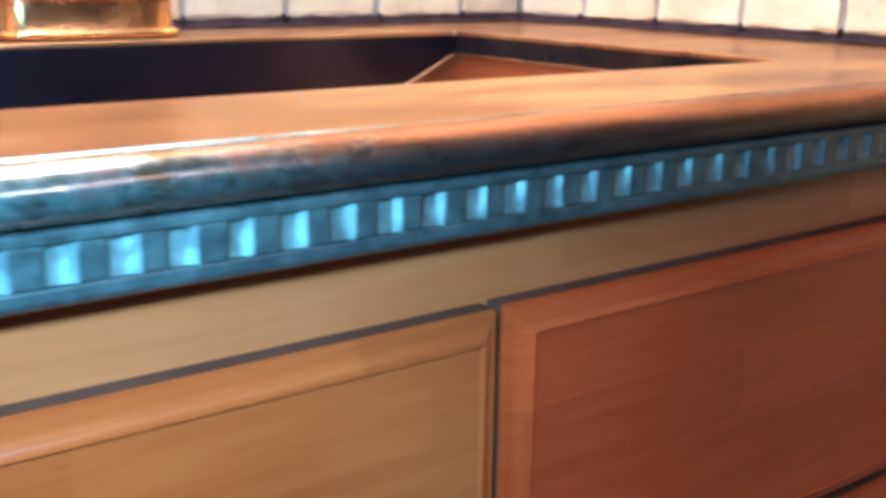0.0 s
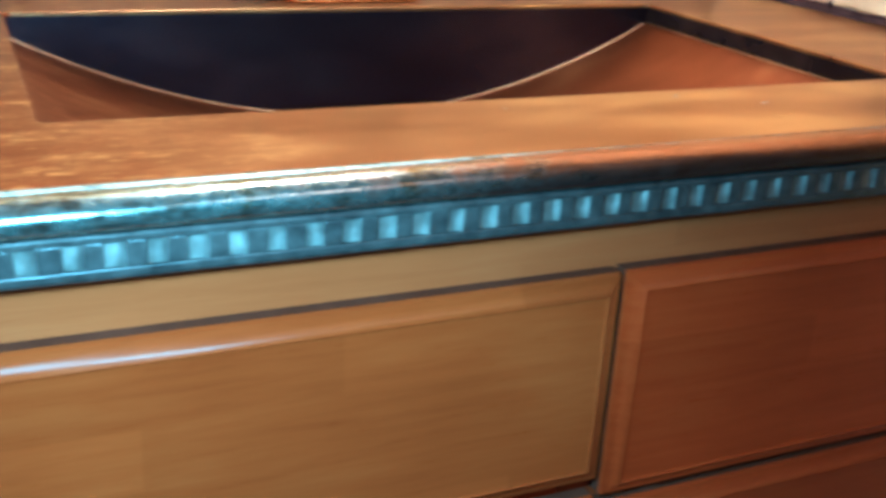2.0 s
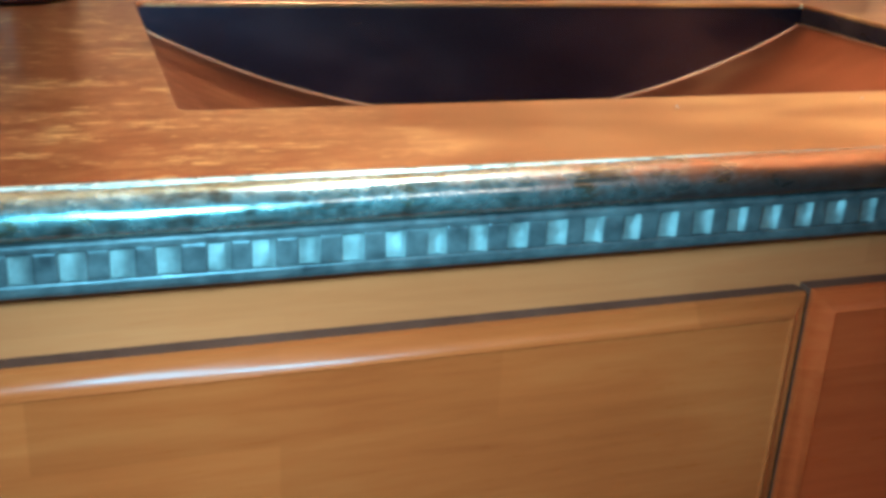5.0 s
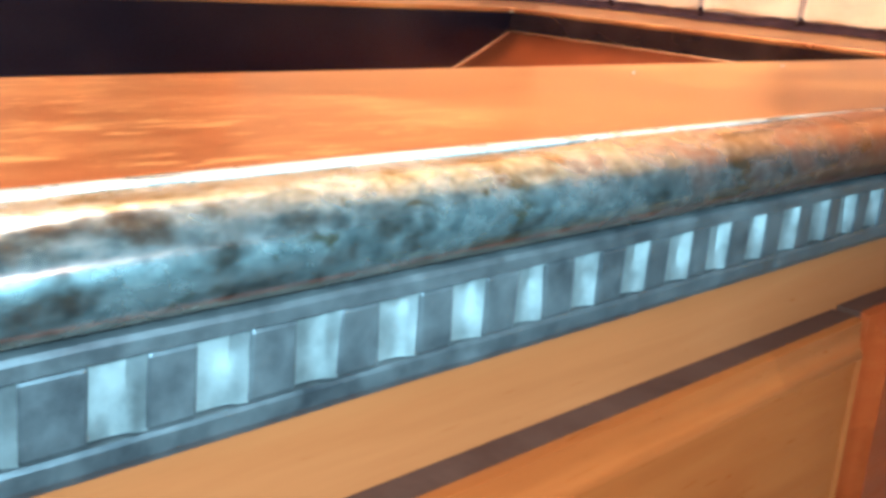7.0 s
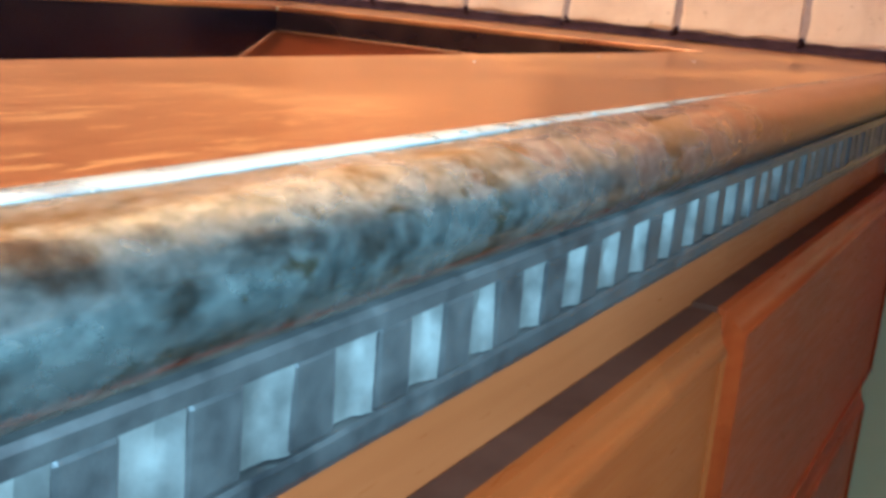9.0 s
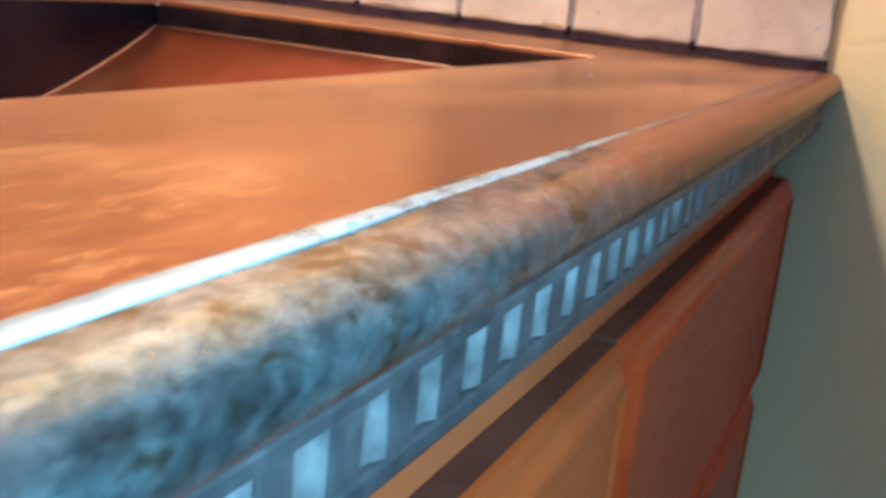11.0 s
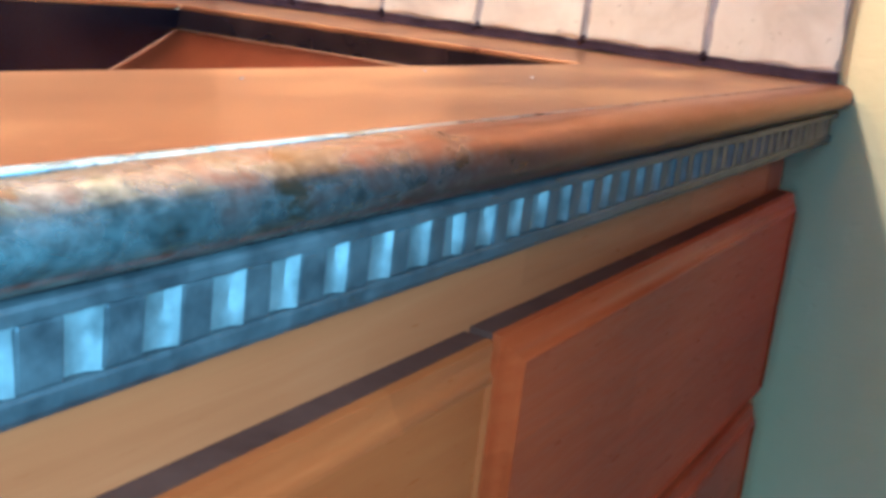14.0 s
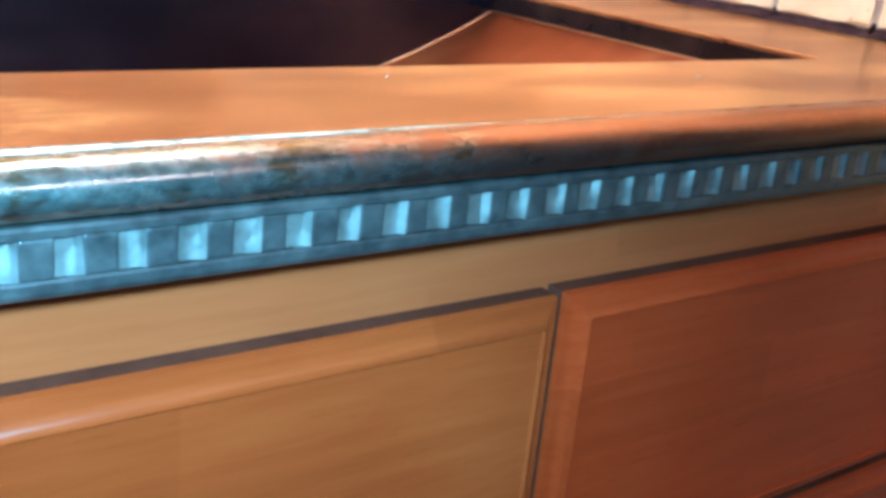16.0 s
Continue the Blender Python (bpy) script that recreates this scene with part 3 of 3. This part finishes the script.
def square_loops(bm, x0, x1, z0, z1, rings):
    loops = []
    for inset, yy in rings:
        loops.append([bm.verts.new(p) for p in ((x0 + inset, yy, z0 + inset), (x1 - inset, yy, z0 + inset), (x1 - inset, yy, z1 - inset), (x0 + inset, yy, z1 - inset))])
    for a, b in zip(loops, loops[1:]):
        for k in range(4):
            bm.faces.new((a[k], a[(k + 1) % 4], b[(k + 1) % 4], b[k]))
    return loops


def panel_front(name, x0, x1, z0, z1, label, wood=WOOD, border=0.0112):
    """A slab front: thin at its edge, sloping up to a small quirk and a flat field; its edges are dark."""
    y, back = FRONT_Y, FRAME_Y - 0.0006
    bm = bmesh.new()
    loops = square_loops(bm, x0, x1, z0, z1, [(0.0, y + 0.0082), (0.0003, y + 0.0068), (0.0010, y + 0.0052), (0.0035, y + 0.0044), (0.0078, y + 0.0018), (border - 0.001, y - 0.0006),
                                              (border, y - 0.0010), (border + 0.0006, y + 0.0008), (border + 0.0016, y + 0.0010)])
    bm.faces.new(loops[-1])
    front = part(name, bm, wood, cabinet, label, smooth=True)
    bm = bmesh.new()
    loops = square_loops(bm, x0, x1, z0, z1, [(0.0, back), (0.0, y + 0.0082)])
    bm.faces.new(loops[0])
    part("edge", bm, EDGE, front, "dark edge of the front")


panel_front("drawer_front", -0.4440, 0.0210, 0.6815, 0.8222, "wide drawer front with bevelled edge, cool light painted in", WOOD_LIT)
panel_front("drawer_front", 0.0250, 0.4830, 0.6680, 0.8230, "wide reddish drawer front with bevelled edge")
panel_front("door", -0.4440, 0.0210, 0.112, 0.668, "bevelled lower cabinet door")
panel_front("door", 0.0250, 0.4845, 0.112, 0.661, "bevelled lower cabinet door")

# ---- things on the counter ----


def jar():
    root = tagged(empty("canister", (-0.3815, 0.499, TOP)), "glossy dark maroon round canister standing on the counter", "canister")
    part("body", turned([(0.050, 0.0004), (0.054, 0.0008), (0.0575, 0.004), (0.0585, 0.010), (0.0590, 0.03), (0.059, 0.15), (0.058, 0.156), (0.052, 0.158)], 72), GLAZE, root, smooth=True)
    lid = part("lid", turned([(0.054, 0.1584), (0.0600, 0.159), (0.060, 0.166), (0.050, 0.174), (0.02, 0.180), (0.008, 0.181)], 72), GLAZE, root, smooth=True)
    part("knob", turned([(0.008, 0.180), (0.007, 0.187), (0.013, 0.195), (0.012, 0.202), (0.004, 0.206)], 32), GLAZE, lid, smooth=True)


jar()


def rounded_box(x0, x1, y0, y1, z0, z1, r, wall=0.002, flare=0.0):
    """An open tray with rounded upright corners."""
    bm = bmesh.new()

    def loop(grow, z):
        pts = []
        for cx, cy, start in ((x1 - r, y0 + r, -90), (x1 - r, y1 - r, 0), (x0 + r, y1 - r, 90), (x0 + r, y0 + r, 180)):
            for k in range(7):
                t = radians(start + 15 * k)
                pts.append(bm.verts.new((cx + (r + grow) * math.cos(t), cy + (r + grow) * math.sin(t), z)))
        return pts

    h = z1 - z0
    loops = [loop(-0.003, z0), loop(-0.0005, z0 + 0.001), loop(0.001, z0 + 0.003), loop(0.0, z0 + 0.005), loop(flare, z0 + 0.9 * h), loop(flare + 0.0012, z0 + 0.93 * h),
             loop(flare + 0.001, z1), loop(flare - wall, z1), loop(flare - wall, z0 + 0.9 * h), loop(-wall, z0 + 0.004)]
    for a, b in zip(loops, loops[1:]):
        for k in range(len(a)):
            bm.faces.new((a[k], a[(k + 1) % len(a)], b[(k + 1) % len(a)], b[k]))
    bm.faces.new(loops[0])
    bm.faces.new(loops[-1])
    return bm


BOX_H = 0.125
metal_box = tagged(empty("metal_box", (0, 0, 0)), "polished copper box with an open row of posts behind the sink", "box")
part("body", rounded_box(-0.037, 0.092, 0.494, 0.582, TOP + 0.0034, TOP + 0.0300, 0.016), BOX_COPPER, metal_box, smooth=True)
part("upper_band", rounded_box(-0.037, 0.092, 0.494, 0.582, TOP + 0.0460, TOP + BOX_H, 0.016), BOX_COPPER, metal_box, smooth=True)
for x in (-0.018, 0.006, 0.028, 0.050, 0.073):
    for y in (0.4975, 0.5785):
        part("post", box((x - 0.0045, y - 0.0015, TOP + 0.0296), (x + 0.0045, y + 0.0015, TOP + 0.0464), 0.0006), BOX_COPPER, metal_box)


def corner_line(grow, z):
    """A closed line round the box."""
    line = []
    for cx, cy, start in ((0.076, 0.510, -90), (0.076, 0.566, 0), (-0.021, 0.566, 90), (-0.021, 0.510, 180)):
        line += [(cx + (0.016 + grow) * math.cos(radians(start + 15 * k)), cy + (0.016 + grow) * math.sin(radians(start + 15 * k)), z) for k in range(7)]
    return line + line[:1]


part("base_rim", tube(corner_line(0.0016, TOP + 0.0036), 0.0034), BRASS, metal_box, "golden brass base rim", smooth=True)
lid = part("lid", rounded_box(-0.039, 0.094, 0.492, 0.584, TOP + BOX_H + 0.0006, TOP + BOX_H + 0.012, 0.018), BOX_COPPER, metal_box, smooth=True)
part("knob", turned([(0.004, 0.004), (0.006, 0.010), (0.010, 0.018), (0.008, 0.025), (0.002, 0.027)], 24, (0.0275, 0.538, TOP + BOX_H + 0.0006)), BRASS, lid, smooth=True)

# ---- unseen dark plate, added to darken the reflection in the copper ----
plate = tagged(empty("reflection_plate", (RIGHT, 0.235, 1.075)), "unseen dark bronze plate added to darken the reflection in the copper", "switch plate")
part("plate", box((-0.0065, -0.083, -0.058), (-0.0006, 0.083, 0.058), 0.002), IRON, plate)
for k in (-1, 0, 1):
    part("plate_bar", box((-0.0105, 0.046 * k - 0.016, -0.032), (-0.0064, 0.046 * k + 0.016, 0.032), 0.0012), IRON, plate)

# ---- crumbs lying on the copper ----
bm = bmesh.new()
for cx, cy, size in ((0.162, 0.075, 0.0016), (0.1125, 0.1036, 0.0012), (-0.018, 0.096, 0.0010), (-0.3715, 0.128, 0.0006), (-0.3656, 0.1066, 0.0005), (0.168, 0.078, 0.0008)):
    made = bmesh.ops.create_icosphere(bm, subdivisions=1, radius=size)["verts"]
    for v in made:
        k = random.uniform(0.7, 1.2)
        v.co = (cx + v.co.x * k * 0.9, cy + v.co.y * k * 0.6, TOP + 0.0001 + size * 0.3 + v.co.z * k * 0.3)
tagged(part("crumbs", bm, CERAMIC), "tiny pale crumbs scattered over the copper countertop", "crumbs", kind="stuff")

# ---- tiles, joints and bottom seam ----


def tile_mesh(seed, w, h):
    """A tumbled tile with chipped, uneven edges; its face looks along -y."""
    rnd = random.Random(seed)
    bm = bmesh.new()
    pts = []
    n = 7
    for (ax, az), (bx, bz) in (((0, 0), (w, 0)), ((w, 0), (w, h)), ((w, h), (0, h)), ((0, h), (0, 0))):
        for k in range(n):
            t = k / n
            pts.append((ax + (bx - ax) * t, az + (bz - az) * t))
    cx, cz = w / 2, h / 2

    def loop(inset, y, jag):
        out = []
        for x, z in pts:
            dx, dz = cx - x, cz - z
            k = inset + rnd.uniform(0, jag)
            sx = math.copysign(min(k, abs(dx)), dx) if abs(abs(dx) - w / 2) < 1e-6 else 0
            sz = math.copysign(min(k, abs(dz)), dz) if abs(abs(dz) - h / 2) < 1e-6 else 0
            out.append(bm.verts.new((x + sx, y, z + sz)))
        return out

    loops = [loop(0.0006, 0.009, 0), loop(0.0004, 0.002, 0.0024), loop(0.0016, 0.0003, 0.0034), loop(0.0058, 0.0, 0.0010)]
    for a, b in zip(loops, loops[1:]):
        for k in range(len(a)):
            bm.faces.new((a[k], a[(k + 1) % len(a)], b[(k + 1) % len(a)], b[k]))
    bm.faces.new(loops[-1])
    bm.faces.new(loops[0])
    return bm


TILE_P, ROWS = 0.0995, 1
tile_cache = {}


def lay_tiles(wall, to_world, edges):
    """Rows of tiles; edges are the places of the upright joints along the wall."""
    for r in range(ROWS):
        z = TOP + 0.0065 + r * TILE_P
        for k, (a, b) in enumerate(zip(edges, edges[1:])):
            w = round(b - a - 0.0016, 4)
            key = (w, random.randrange(4))
            if key not in tile_cache:
                tile_cache[key] = mesh_of("tile", tile_mesh(len(tile_cache), w, TILE_P - 0.0016), TILE)
            ob = new("tile", tile_cache[key])
            ob.parent = wall
            ob.matrix_world = to_world(a + 0.0008, z + random.uniform(-0.0006, 0.0006), random.uniform(-0.0006, 0.0006))


high = TOP + 0.0065 + ROWS * TILE_P
back_edges = [TILE_L + 0.0005] + [0.2353 - 0.0995 * k for k in range(7, -1, -1) if 0.2353 - 0.0995 * k > TILE_L + 0.01] + [0.3345, 0.4365, TILE_R]
side_edges = [0.0005, 0.1005, 0.2005, 0.2985, 0.3960, 0.4940, TILE_B]
lay_tiles(wall_back, lambda a, z, d: pose(a, TILE_B + d, z), back_edges)
lay_tiles(wall_right, lambda a, z, d: pose(TILE_R + d, TILE_B - (a - 0.0005), z, 0, 0, -90), [0.0005 + TILE_B - e for e in reversed(side_edges)])
lay_tiles(wall_left, lambda a, z, d: pose(TILE_L - d, a, z, 0, 0, 90), side_edges)
for wall, lo, hi in ((wall_back, (TILE_L, TILE_B + 0.0014, TOP + 0.004), (TILE_R, BACK + 0.001, high)),
                     (wall_right, (TILE_R + 0.0014, 0.0035, TOP + 0.004), (RIGHT + 0.001, TILE_B, high)),
                     (wall_left, (LEFT - 0.001, 0.0035, TOP + 0.004), (TILE_L - 0.0014, TILE_B, high))):
    part("grout_bed", box(lo, hi), GROUT_LIGHT, wall)


def lumps(bm, places):
    """Smeared grout lumps where the upright joints meet the counter; places are (x, y) with the way out of the wall."""
    for (x, y), (ox, oy) in places:
        for k in range(3):
            r = random.uniform(0.0016, 0.0030)
            made = bmesh.ops.create_icosphere(bm, subdivisions=1, radius=r)["verts"]
            d, up = random.uniform(-0.003, 0.003), 0.0055 + 0.0022 * k
            for v in made:
                v.co = (x + ox * 0.0004 + oy * d + v.co.x, y + oy * 0.0004 + ox * d + v.co.y, TOP + up + v.co.z * (1.3 - 0.25 * k))


bead = [(0.0, 0.0), (0.0, 0.0085), (-0.0012, 0.0078), (-0.0026, 0.0042), (-0.0052, 0.0012), (-0.0060, 0.0)]
bm = along_x([(TILE_B + 0.002 + y, TOP + 0.0002 + z) for y, z in bead], TILE_L, TILE_R, 110, 0.0017)
lumps(bm, [((x, TILE_B), (0, -1)) for x in back_edges[1:-1]])
part("caulk_line", bm, GROUT, wall_back)
for wall, x, sign in ((wall_right, TILE_R, 1), (wall_left, TILE_L, -1)):
    bm = along_x([(y, z) for y, z in bead], 0.001, TILE_B, 80, 0.0017)
    for v in bm.verts:
        along, y, z = v.co
        v.co = (x + sign * (0.002 + y), along, TOP + 0.0002 + z)
    lumps(bm, [((x, y), (-sign, 0)) for y in side_edges[1:-1]])
    part("caulk_line", bm, GROUT, wall)
